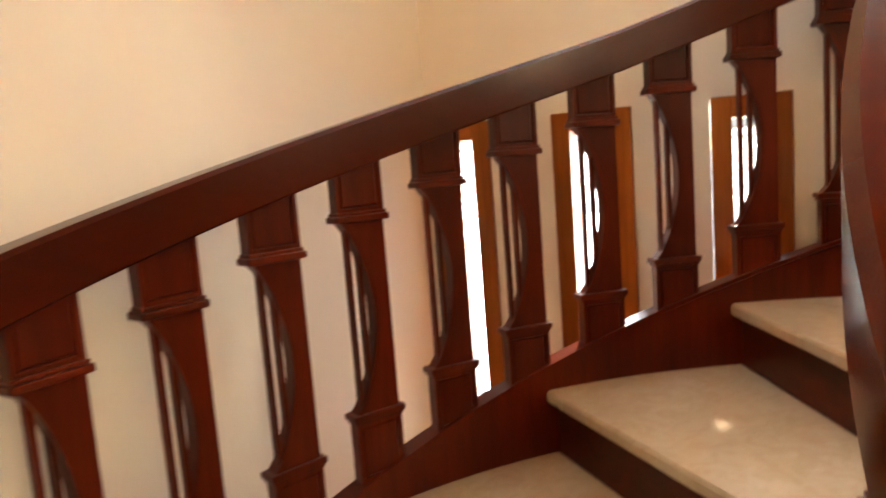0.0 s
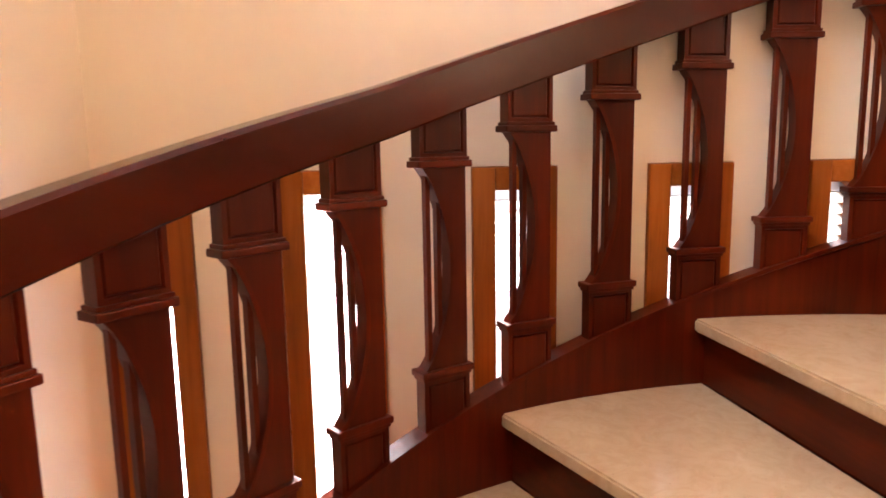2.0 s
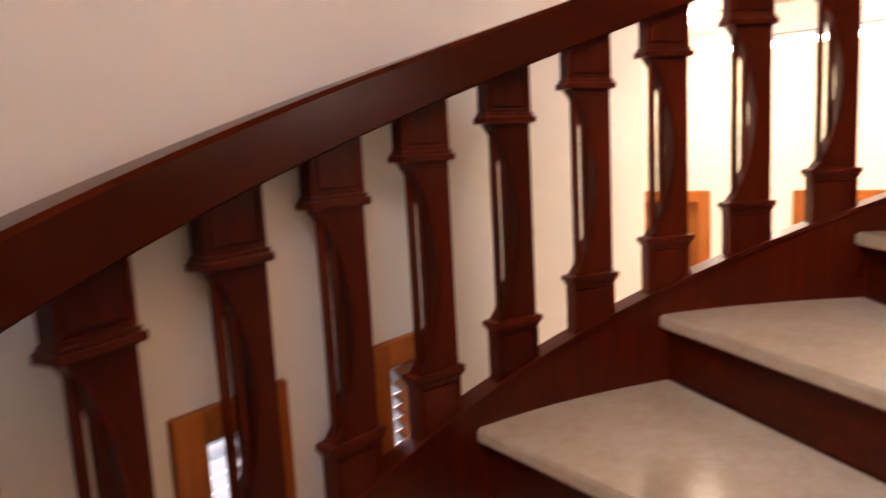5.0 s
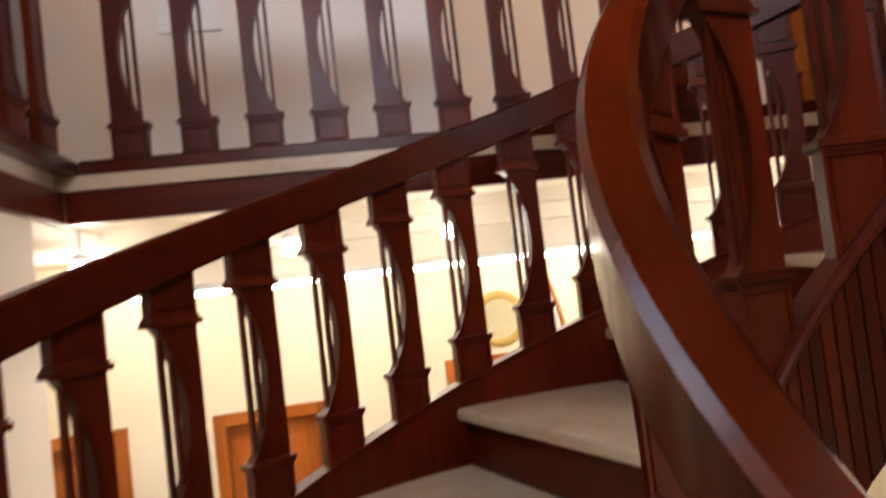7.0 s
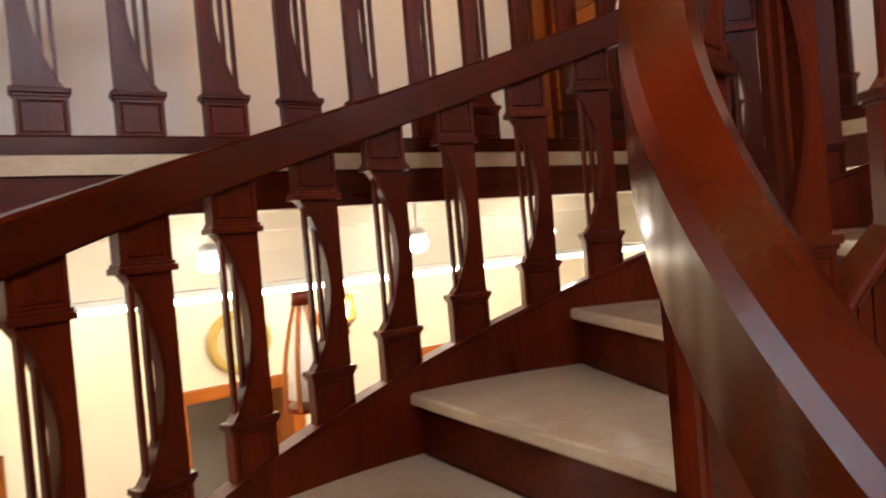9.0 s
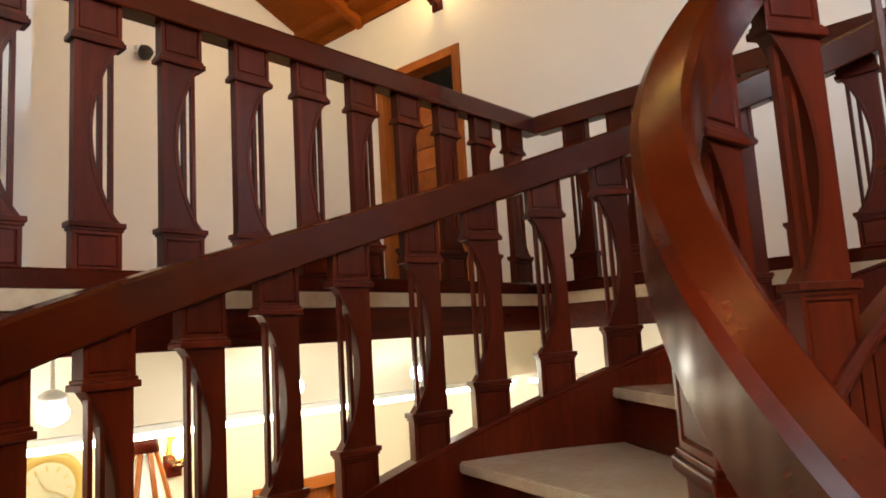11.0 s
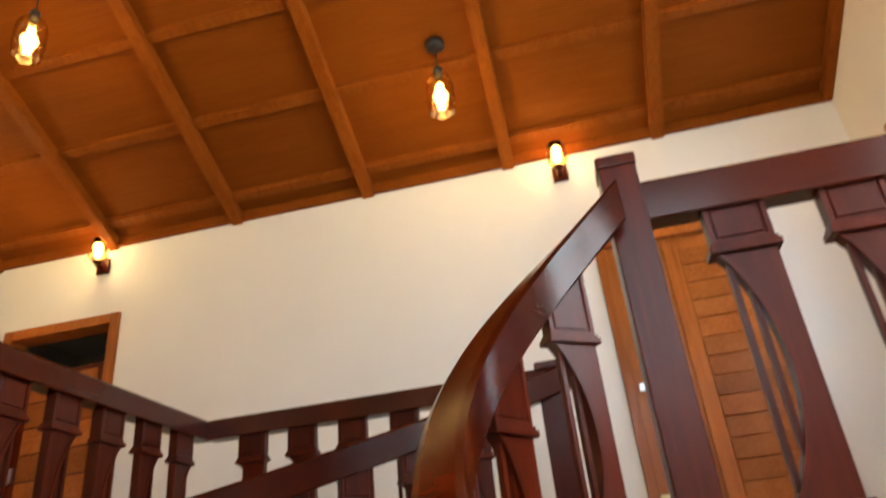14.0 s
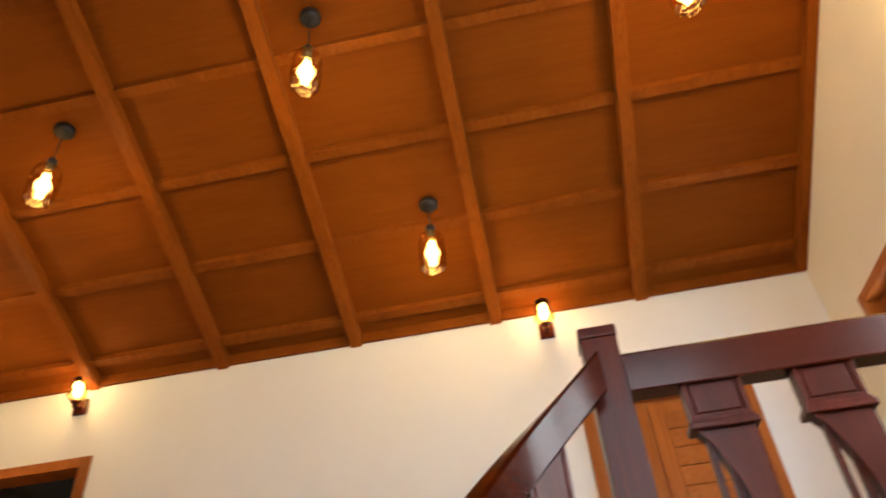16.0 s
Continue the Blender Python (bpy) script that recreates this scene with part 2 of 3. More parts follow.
rows.append((W1X - W1T, RY, ZS1, W1X, -0.20, UZ0))
rows.append((W1X - W1T, RY, UZ0, W1X, UY0, UZ1))
rows.append((W1X - W1T, UY1, UZ0, W1X, -0.20, UZ1))
rows.append((W1X - W1T, RY, UZ1, W1X, -0.20, 8.8))
rows.append((W1X - W1T, -0.20, SLAB, W1X, NEAR_Y + 0.1, 8.8))
solid("wall_west", rows, WALL, "cream painted stair wall with narrow windows")


def slit_window(a, b):
    ob = thing("window_1", "narrow teak-framed window with louvred glass in the stair wall", "window", pose(W1X, (a + b) / 2, ZS0), "slit windows", "structure")
    w, h = b - a, ZS1 - ZS0
    f = 0.06
    part("frame_stile", boxes((-0.13, -w / 2 + 0.002, 0.002, 0.012, -w / 2 + f, h - 0.002), bevel=0.004), TEAK, ob)
    part("frame_stile", boxes((-0.13, w / 2 - f, 0.002, 0.012, w / 2 - 0.002, h - 0.002), bevel=0.004), TEAK, ob)
    part("frame_head", boxes((-0.13, -w / 2 + f, h - f, 0.010, w / 2 - f, h - 0.002), bevel=0.004), TEAKX, ob)
    part("frame_sill", boxes((-0.13, -w / 2 + f, 0.002, 0.014, w / 2 - f, f), bevel=0.004), TEAKX, ob)
    cut = h - f - 0.27
    for i in range(9):
        z = cut + 0.016 + 0.0295 * i
        p = part("louvre_pane", boxes((-0.026, -w / 2 + f, -0.0025, 0.026, w / 2 - f, 0.0025)), FROST, ob, m=pose(-0.075, 0, z, 0, 28, 0))
        p.visible_shadow = False
    p = part("pane", boxes((-0.078, -w / 2 + f, f, -0.073, w / 2 - f, cut)), GLASS, ob)
    p.visible_shadow = False
    return ob


for a, b in SLITS:
    slit_window(a, b)

# right wall, with the gallery's louvred window
GX0, GX1, GZ0, GZ1 = 3.02, 3.66, 5.45, 6.68
BX0, BX1 = -0.1, 1.35            # unseen tall stair window, added to let daylight in
solid("wall_south", [(W1X - W1T, RY - 0.2, SLAB, WX + 0.2, RY, GZ0), (W1X - W1T, RY - 0.2, GZ0, BX0, RY, GZ1), (BX1, RY - 0.2, GZ0, GX0, RY, GZ1), (GX1, RY - 0.2, GZ0, WX + 0.2, RY, GZ1),
                     (W1X - W1T, RY - 0.2, GZ1, WX + 0.2, RY, 9.2)], WALL, "cream painted wall beside the gallery")
# below the upper floor it runs a little askew, clear of the stair rail
bm = bmesh.new()
prism(bm, [(W1X, RY), (0.9, LOWY), (WX + 0.18, LOWY), (WX + 0.18, LOWY - 0.2), (W1X - W1T, LOWY - 0.2), (W1X - W1T, RY)], 2, FLOOR, SLAB)
tagged(part("wall_south_lower", bm, WALL), "cream painted wall beside the stair", "wall", "", "structure")
# white wall with two doorways
D7A, D7B, D7Z = 1.49, 2.43, 6.65
D8A, D8B, D8Z = -2.87, -1.83, 6.52
solid("wall_east", [(WX, LOWY, FLOOR, WX + 0.18, LY + 0.2, UP), (WX, RY, UP, WX + 0.18, D8A, D8Z), (WX, D8B, UP, WX + 0.18, D7A, D8Z), (WX, RY, D8Z, WX + 0.18, D7A, D7Z),
                    (WX, D7B, UP, WX + 0.18, LY + 0.2, D7Z), (WX, RY, D7Z, WX + 0.18, LY + 0.2, 7.6)], WHITE, "tall white wall of the upper hall")
solid("wall_north", [(0.95, LY, UP, WX, LY + 0.2, 9.0)], WALL, "cream wall at the end of the upper hall")
solid("wall_north_near", [(W1X, NEAR_Y, UP, 0.83, NEAR_Y + 0.12, 9.0), (0.83, NEAR_Y, UP, 0.95, LY + 0.2, 9.0)], WALL, "cream wall along the gallery with a switch plate")
# lower hall
LOW_DOORS = [(-1.62, -0.98), (-0.49, 0.21), (0.98, 1.72), (2.5, 3.2)]
LDZ = [3.42, 3.42, 3.56, 3.56]
outline = [(-2.6, FLOOR)]
for (a, b), top in zip(LOW_DOORS, LDZ):
    outline += [(a, FLOOR), (a, top), (b, top), (b, FLOOR)]
outline += [(WX, FLOOR), (WX, UP - 0.06), (-2.6, UP - 0.06)]
bm = bmesh.new()
prism(bm, outline, 1, FAR_Y, FAR_Y + 0.15)
tagged(part("wall_hall", bm, CREAM), "warm cream wall of the lower hall", "wall", "", "structure")
solid("wall_hall_back", [(-2.6, FAR_Y + 1.2, FLOOR, WX, FAR_Y + 1.3, UP - 0.06), (-2.6, FAR_Y + 0.15, UP - 0.12, WX, FAR_Y + 1.2, UP - 0.06), (-2.6, FAR_Y + 0.15, FLOOR - 0.1, WX, FAR_Y + 1.2, FLOOR)], CREAM, "cream room behind the lower doorways")
solid("wall_hall_west", [(-2.75, -0.5, FLOOR, -2.6, FAR_Y + 0.15, UP - 0.06), (-2.6, -0.6, FLOOR, W1X - W1T, -0.5, UP - 0.06)], CREAM, "warm cream end wall of the lower hall")
STEPS = [(0.32, 0.010), (0.32, -0.049), (0.40, -0.049), (0.40, -0.113), (0.50, -0.113), (0.50, -0.229), (0.62, -0.229), (0.62, 0.010)]
for axis, start, lo, hi in ((0, 0.0, -0.5, 3.38), (1, 2.76, -1.9, 0.618)):
    bm = bmesh.new()
    prism(bm, [(start + u, SLAB + v - 0.002 * axis) for u, v in STEPS], 1 - axis if axis else 0, lo, hi)
    tagged(part("cornice", bm, CREAM), "stepped cream cornice under the gallery", "cornice", "cornices", "structure")


def led_run(x0, y0, x1, y1):
    ob = thing("led_strip", "warm white strip light along the cornice", "strip light", group="cornice lights")
    part("channel", boxes((x0, y0, SLAB - 0.254, x1, y1, SLAB - 0.232)), PLASTIC, ob)
    part("diffuser", boxes((x0 + 0.003, y0 + 0.003, SLAB - 0.276, x1 - 0.003, y1 - 0.003, SLAB - 0.254)), LED, ob)


led_run(-0.48, 0.515, 3.2, 0.555)
led_run(3.275, -1.85, 3.315, 0.49)

# ---- roof lining: two slopes of plywood with battens ----
def roof(x):
    return EAVE + SLOPE * (WX - x) if x > RIDGE else EAVE + SLOPE * (WX - RIDGE) - SLOPE * (RIDGE - x)


ZR = roof(RIDGE)
bm = bmesh.new()
YS = [RY - 0.2] + [-0.388 - 1.0 * i for i in (2, 1, 0)] + [0.61, 1.61, 2.61, LY + 0.2]
XS = [WX + 0.18] + [WX - 0.16 - 0.556 * i for i in range(5)] + [RIDGE]
for a, b in zip(YS, YS[1:]):
    for x1, x0 in zip(XS, XS[1:]):
        g = 0.0015
        prism(bm, [(x0 + g, roof(x0) + 0.022), (x1 - g, roof(x1) + 0.022), (x1 - g, roof(x1) + 0.04), (x0 + g, roof(x0) + 0.04)], 1, a + g, b - g)
prism(bm, [(W1X - 0.2, roof(W1X - 0.2) + 0.022), (RIDGE, ZR + 0.022), (RIDGE, ZR + 0.06), (W1X - 0.2, roof(W1X - 0.2) + 0.06)], 1, RY - 0.2, LY + 0.2)
prism(bm, [(W1X - 0.3, roof(W1X - 0.3) + 0.09), (RIDGE, ZR + 0.09), (WX + 0.3, roof(WX + 0.3) + 0.09), (WX + 0.3, roof(WX + 0.3) + 0.2), (RIDGE, ZR + 0.2), (W1X - 0.3, roof(W1X - 0.3) + 0.2)], 1, RY - 0.3, LY + 0.3)
tagged(part("ceiling", bm, PLY), "orange-brown plywood ceiling panels under the roof slope", "ceiling", "", "structure")


def rafter(y, w=0.085, d=0.062):
    bm = bmesh.new()
    prism(bm, [(RIDGE, ZR - d), (WX - 0.003, roof(WX) - d), (WX - 0.003, roof(WX) + 0.021), (RIDGE, ZR + 0.021)], 1, y - w / 2, y + w / 2)
    bmesh.ops.bevel(bm, geom=[e for e in bm.edges if e.calc_length() > 1], offset=0.005, segments=2, affect="EDGES")
    tagged(part("rafter", bm, BEAM), "orange-brown timber rafter on the plywood ceiling", "beam", "rafters", "structure")


for y in YS[1:-1]:
    rafter(y)
for i, x in enumerate(XS[1:-1]):
    for a, b in zip(YS, YS[1:]):
        a, b = max(a + 0.044, RY + 0.062), min(b - 0.044, LY - 0.002)
        bm = bmesh.new()
        w = 0.055
        prism(bm, [(x - w / 2, roof(x - w / 2) - 0.014), (x + w / 2, roof(x + w / 2) - 0.014), (x + w / 2, roof(x + w / 2) + 0.021), (x - w / 2, roof(x - w / 2) + 0.021)], 1, a, b)
        tagged(part("batten", bm, BEAM), "thin timber batten across the plywood ceiling", "batten", "ceiling battens", "structure")
solid("wall_plate", [(WX - 0.03, RY + 0.002, EAVE - 0.045, WX - 0.002, LY - 0.002, EAVE + 0.03)], BEAM, "timber strip where the ceiling meets the wall", 0.004)
bm = bmesh.new()
prism(bm, [(RIDGE, ZR - 0.06), (WX - 0.032, roof(WX - 0.032) - 0.06), (WX - 0.032, roof(WX - 0.032) + 0.02), (RIDGE, ZR + 0.02)], 1, RY + 0.003, RY + 0.06)
tagged(part("trim", bm, BEAM), "timber strip along the ceiling edge", "trim", "", "structure")

# ---- baluster: flat board with a bowed cut and two thin rods ----
H = 0.456             # rail height is set from this
WEB = {"stair": 0.460, "gallery": 0.483, "inner": 0.456}      # between collars


def recess(bm, face, inset, depth):
    n = face.normal.copy()
    for step, push in ((inset, 0), (0.003, -depth), (0.002, 0), (0.004, depth * 0.7)):
        bmesh.ops.inset_region(bm, faces=[face], thickness=step, depth=0)
        bmesh.ops.translate(bm, vec=n * push, verts=face.verts)


def board_mesh(top, base, h):
    """Blocks at both ends and the bowed web between the collars."""
    bm = bmesh.new()
    t, w = 0.0175, 0.06
    for z0, z1 in ((-base, -0.012), (h + 0.012, h + top)):
        vs = box(bm, -w, -t, z0, w, t, z1)
        bm.normal_update()
        for f in {f for v in vs for f in v.link_faces if abs(f.normal.y) > 0.9}:
            recess(bm, f, 0.014, 0.005)
    z0, z1, n = 0.004, h - 0.004, 14
    left = [(w - 0.118 + 0.072 * math.sin(math.pi * i / n) ** 0.75, z0 + (z1 - z0) * i / n) for i in range(n + 1)]
    right = [(w - 0.003, z) for _, z in left]
    for y0, y1, dx in ((-t + 0.003, t - 0.003, 0.0),):
        fr = [[bm.verts.new((x, y, z)) for x, z in line] for y in (y0, y1) for line in (left, right)]
        lf, rf, lb, rb = fr
        for i in range(n):
            bm.faces.new((lf[i], rf[i], rf[i + 1], lf[i + 1]))
            bm.faces.new((rb[i], lb[i], lb[i + 1], rb[i + 1]))
            bm.faces.new((lb[i], lf[i], lf[i + 1], lb[i + 1]))
            bm.faces.new((rf[i], rb[i], rb[i + 1], rf[i + 1]))
        bm.faces.new((lf[0], lb[0], rb[0], rf[0]))
        bm.faces.new((lf[n], rf[n], rb[n], lb[n]))
    return mesh_of("board", bm, WOOD)


def bead_mesh(h):
    """Raised bead that follows the bowed edge."""
    n, bm = 18, bmesh.new()
    rings = []
    for i in range(n + 1):
        x = 0.06 - 0.118 + 0.072 * math.sin(math.pi * i / n) ** 0.75 + 0.006
        z = 0.004 + (h - 0.008) * i / n
        rings.append([bm.verts.new((x + a, b, z)) for a, b in ((-0.007, -0.0175), (0.004, -0.0175), (0.004, 0.0175), (-0.007, 0.0175))])
    for a, b in zip(rings, rings[1:]):
        for i in range(4):
            bm.faces.new((a[i], a[(i + 1) % 4], b[(i + 1) % 4], b[i]))
    bm.faces.new(rings[0])
    bm.faces.new(list(reversed(rings[-1])))
    return mesh_of("bead", bm, WOOD)


def collar_mesh():
    bm = bmesh.new()
    box(bm, -0.0685, -0.026, -0.006, 0.0685, 0.026, 0.009, 0.003)
    box(bm, -0.064, -0.0215, -0.014, 0.064, 0.0215, -0.006, 0.002)
    return mesh_of("collar", bm, WOOD)


def rod_mesh(x, cut, h):
    bm = bmesh.new()
    box(bm, x - 0.0055, -0.0075, cut, x + 0.0055, 0.0075, h - cut)
    return mesh_of("rod", bm, WOOD)


COLLAR = collar_mesh()
RODS = {k: [rod_mesh(-0.010, 0.050, h), rod_mesh(-0.037, 0.016, h)] for k, h in WEB.items()}
BEADS = {k: bead_mesh(h) for k, h in WEB.items()}
BOARDS = {"stair": board_mesh(0.15, 0.155, WEB["stair"]), "gallery": board_mesh(0.125, 0.115, WEB["gallery"]), "inner": board_mesh(0.176, 0.22, WEB["inner"])}


def baluster(parent, kind, m):
    b = part("baluster", BOARDS[kind], WOOD, parent, m=m)
    part("collar", COLLAR, WOOD, b)
    part("collar", COLLAR, WOOD, b, m=Matrix.Translation((0, 0, WEB[kind])) @ Matrix.Diagonal((1, 1, -1, 1)))
    part("bead", BEADS[kind], WOOD, b)
    for r in RODS[kind]:
        part("rod", r, WOOD, b)
    return b


def frame_at(place, along, up=Vector((0, 0, 1))):
    """A pose with local x along a level way."""
    along = Vector(along).normalized()
    side = up.cross(along)
    return Matrix.Translation(place) @ Matrix((along, side, up)).transposed().to_4x4()


# ---- the spiral stair ----
K0, K1 = -6, 12
stair = thing("spiral_staircase", "spiral stair with cream marble treads and dark wooden strings", "staircase")
RT0, RT1 = RI + 0.026, RO - 0.02


def wedge(k, r0, r1, za, zb, over_front, over_back, steps=7):
    """A tread: between two noses, thickened from za to zb."""
    bm = bmesh.new()
    a0, a1 = nose_angle(k), nose_angle(k + 1)
    pts = []
    for i in range(steps + 1):
        a = a0 + (a1 - a0) * i / steps
        extra = over_front / r1 if i == 0 else (-over_back / r1 if i == steps else 0)
        pts.append((r1, a + extra))
    for i in range(steps, -1, -1):
        a = a0 + (a1 - a0) * i / steps
        extra = over_front / r0 if i == 0 else (-over_back / r0 if i == steps else 0)
        pts.append((r0, a + extra))
    lo = [bm.verts.new(polar(r, a, za)) for r, a in pts]
    hi = [bm.verts.new(polar(r, a, zb)) for r, a in pts]
    n = len(pts)
    bm.faces.new(lo)
    bm.faces.new(list(reversed(hi)))
    for i in range(n):
        bm.faces.new((lo[i], hi[i], hi[(i + 1) % n], lo[(i + 1) % n]))
    return bm


for k in range(K0, K1):
    bm = wedge(k, RT0, RT1, nose_z(k) - 0.034, nose_z(k), 0.0, 0.03)
    bmesh.ops.recalc_face_normals(bm, faces=bm.faces)
    bmesh.ops.bevel(bm, geom=[e for e in bm.edges if e.calc_length() > 0.8], offset=0.005, segments=2, affect="EDGES")
    part("tread", bm, STONE, stair, "cream marble tread with brown specks" if k == K0 else "")
for k in range(K0, K1 + 1):
    a = nose_angle(k)
    bm = bmesh.new()
    tang = Vector((math.sin(a), -math.cos(a), 0))
    ps = [polar(RT0, a) + tang * 0.03, polar(RT1, a) + tang * 0.03, polar(RT1, a) + tang * 0.048, polar(RT0, a) + tang * 0.048]
    z0, z1 = nose_z(k - 1) + 0.001 if k > K0 else FLOOR, nose_z(k) - (0.036 if k < K1 else 0.052)
    prism(bm, [(p.x, p.y) for p in ps], 2, z0, z1)
    part("riser", bm, WOODX, stair, "dark varnished riser" if k == K0 else "")


def ease(k):
    """The flight rises a little less steeply at its foot."""
    return 0.0125 * max(0.0, 2 - (k * NB - 1.504))


def helix(r, k0, k1, dz, n, low=0.0):
    out = []
    for i in range(n + 1):
        k = k0 + (k1 - k0) * i / n
        a = nose_angle(k)
        out.append((polar(r, a, nose_z(k) + dz + low * ease(k)), Vector((math.cos(a), math.sin(a), 0))))
    return out


KA, KB = K0 - 0.3, K1 - 0.05
STRING = [(-0.02, -0.27), (0.02, -0.27), (0.02, 0.052), (0.027, 0.055), (0.027, 0.066), (-0.027, 0.066), (-0.027, 0.055), (-0.02, 0.052)]
part("outer_string", sweep(STRING, helix(RO, KA, KB, 0, 140)), WOOD, stair, "", "edges")
part("soffit", sweep([(RI - RO + 0.03, -0.262), (-0.02, -0.262), (-0.02, -0.242), (RI - RO + 0.03, -0.242)], helix(RO, KA, KB, 0, 140)), WOOD, stair, "", "edges")

# inner string: upright staves under a moulded cap
cap = [(-0.034, 0.050), (-0.030, 0.044), (0.030, 0.044), (0.034, 0.050), (0.034, 0.060), (0.028, 0.066), (0.026, 0.078), (-0.026, 0.078), (-0.028, 0.066), (-0.034, 0.060)]
part("string_cap", sweep(cap, helix(RI, KA, KB, 0.09, 170)), WOOD, stair, "", "edges")
part("inner_string", sweep([(-0.012, -0.27), (0.02, -0.27), (0.02, 0.045), (-0.012, 0.045)], helix(RI, KA, KB, 0.09, 170)), WOOD, stair, "", "edges")
n_stave = 112
for i in range(n_stave):
    k0 = KA + (KB - KA) * i / n_stave
    k1 = KA + (KB - KA) * (i + 0.86) / n_stave
    st = helix(RI, k0, k1, 0.09, 1)
    part("stave", sweep([(-0.022, -0.30), (-0.0125, -0.30), (-0.0125, 0.043), (-0.022, 0.043)], st), WOOD, stair)

# balustrades of the stair
RAIL = [(-0.033, 0), (0.033, 0), (0.036, 0.004), (0.036, 0.096), (0.028, 0.105), (-0.028, 0.105), (-0.036, 0.096), (-0.036, 0.004)]
outer = thing("outer_balustrade", "dark varnished stair balustrade with bowed flat balusters", "balustrade")
LIFT = 2.713 - 2.45 - 1.504 * STEP / NB      # lower collar above the pitch line
part("handrail", sweep(RAIL, helix(RO, KA - 0.4, KB + 0.15, LIFT + H + 0.128, 170, 1.0)), RAILWOOD, outer, "smooth glossy dark handrail", "edges")
NUDGE = dict(zip(range(-2, 24), (0.034, 0.022, 0.012, 0.003, 0.001, -0.011, -0.011, -0.013, 0.004, 0.002, -0.006, -0.008, -0.007, -0.014, -0.010,
                                 -0.011, -0.010, -0.007, -0.008, -0.001, -0.011, -0.008, 0.007, -0.007, 0.0, 0.009)))     # hand-set spacing
for i in range(-17, 27):
    a = TURN0 - i * DB + (0.0685 - NUDGE.get(i, 0.034 if i < 0 else 0.0)) / RO
    z = 2.735 + (i - 0.0685 / RO / DB) * STEP / NB + 0.0125 * max(0, 2 - i)
    baluster(outer, "stair", frame_at(polar(RO, a, z), (math.sin(a), -math.cos(a), 0)))
LIFT_IN = 0.158        # the inner rail stands higher over the steep inner line
inner = thing("inner_balustrade", "dark varnished inner balustrade winding round the stair well", "balustrade")
RAIL_IN = [(-0.033, 0), (0.033, 0), (0.038, 0.006), (0.038, 0.112), (0.026, 0.124), (-0.026, 0.124), (-0.038, 0.112), (-0.038, 0.006)]
part("handrail", sweep(RAIL_IN, helix(RI, KA - 0.4, KB + 0.0, LIFT + LIFT_IN + H + 0.115, 200)), RAILWOOD, inner, "smooth glossy dark handrail", "edges")
for i in range(14):
    k = 10.83 - i * 1.23
    a = nose_angle(k)
    baluster(inner, "inner", frame_at(polar(RI, a, nose_z(k) + LIFT + LIFT_IN), (math.sin(a), -math.cos(a), 0)))


# newels
def newel(name, x, y, z0, z1, w, label):
    ob = thing(name, label, "newel post", pose(x, y, z0))
    h = z1 - z0
    part("post", boxes((-w / 2, -w / 2, 0, w / 2, w / 2, h - 0.035), bevel=0.004), WOOD, ob)
    part("cap", boxes((-w / 2 - 0.004, -w / 2 - 0.004, h - 0.035, w / 2 + 0.004, w / 2 + 0.004, h), bevel=0.006), WOOD, ob)
    return ob


NX, NY, NZ = 1.775, -1.79, 5.645
newel("newel_post", NX, NY, UP - 0.16, NZ, 0.10, "square dark newel post at the head of the stair")
newel("newel_post", 2.83, -1.47, UP - 0.16, UP + 0.86, 0.09, "square dark newel post where gallery rail meets stair rail")

# ---- gallery balustrades ----
gallery = thing("gallery_balustrade", "dark wooden gallery balustrade with bowed flat balusters", "balustrade")
GB = UP + 0.16        # lower collars
GTOP = GB + 0.672


def straight(parent, p, q, top, t=0.116):
    p, q = Vector(p), Vector(q)
    d = (q - p).normalized()
    out = Vector((d.y, -d.x, 0))
    prof = [(-0.033, 0), (0.033, 0), (0.036, 0.004), (0.036, t - 0.008), (0.03, t), (-0.03, t), (-0.036, t - 0.008), (-0.036, 0.004)]
    part("handrail", sweep(prof, [(p + Vector((0, 0, top - t)), out), (q + Vector((0, 0, top - t)), out)]), RAILWOOD, parent)
    part("bottom_rail", sweep([(-0.03, 0), (0.03, 0), (0.03, 0.042), (0.024, 0.048), (-0.024, 0.048), (-0.03, 0.042)],
                              [(p + Vector((0, 0, UP + 0.002)), out), (q + Vector((0, 0, UP + 0.002)), out)]), RAILWOOD, parent)


straight(gallery, (-0.46, 0.03, 0), (2.815, 0.03, 0), GTOP, 0.083)
for i in range(-1, 13):
    baluster(gallery, "gallery", frame_at(Vector((i * 0.226 - 0.0685, 0.03, GB)), (-1, 0, 0)))
straight(gallery, (2.815, -0.006, 0), (2.815, -1.425, 0), GTOP, 0.083)
for i in range(6):
    baluster(gallery, "gallery", frame_at(Vector((2.815, -0.20 - i * 0.222, GB)), (0, -1, 0)))
straight(gallery, (-0.50, 0.03, 0), (-0.50, -0.9, 0), GTOP, 0.083)
for i in range(4):
    baluster(gallery, "gallery", frame_at(Vector((-0.50, -0.16 - i * 0.222, GB)), (0, -1, 0)))
LTOP, BIG = NZ - 0.088, 1.28      # a taller guard with larger balusters
landing = thing("landing_balustrade", "dark wooden landing balustrade fixed to the newel post", "balustrade")
straight(landing, (NX, NY - 0.052, 0), (NX, RY + 0.004, 0), LTOP)
LZ = LTOP - 0.116 - 0.573 * BIG
for i in range(5):
    baluster(landing, "gallery", frame_at(Vector((NX, -2.05 - i * 0.285, LZ)), (0, -1, 0)) @ Matrix.Scale(BIG, 4))
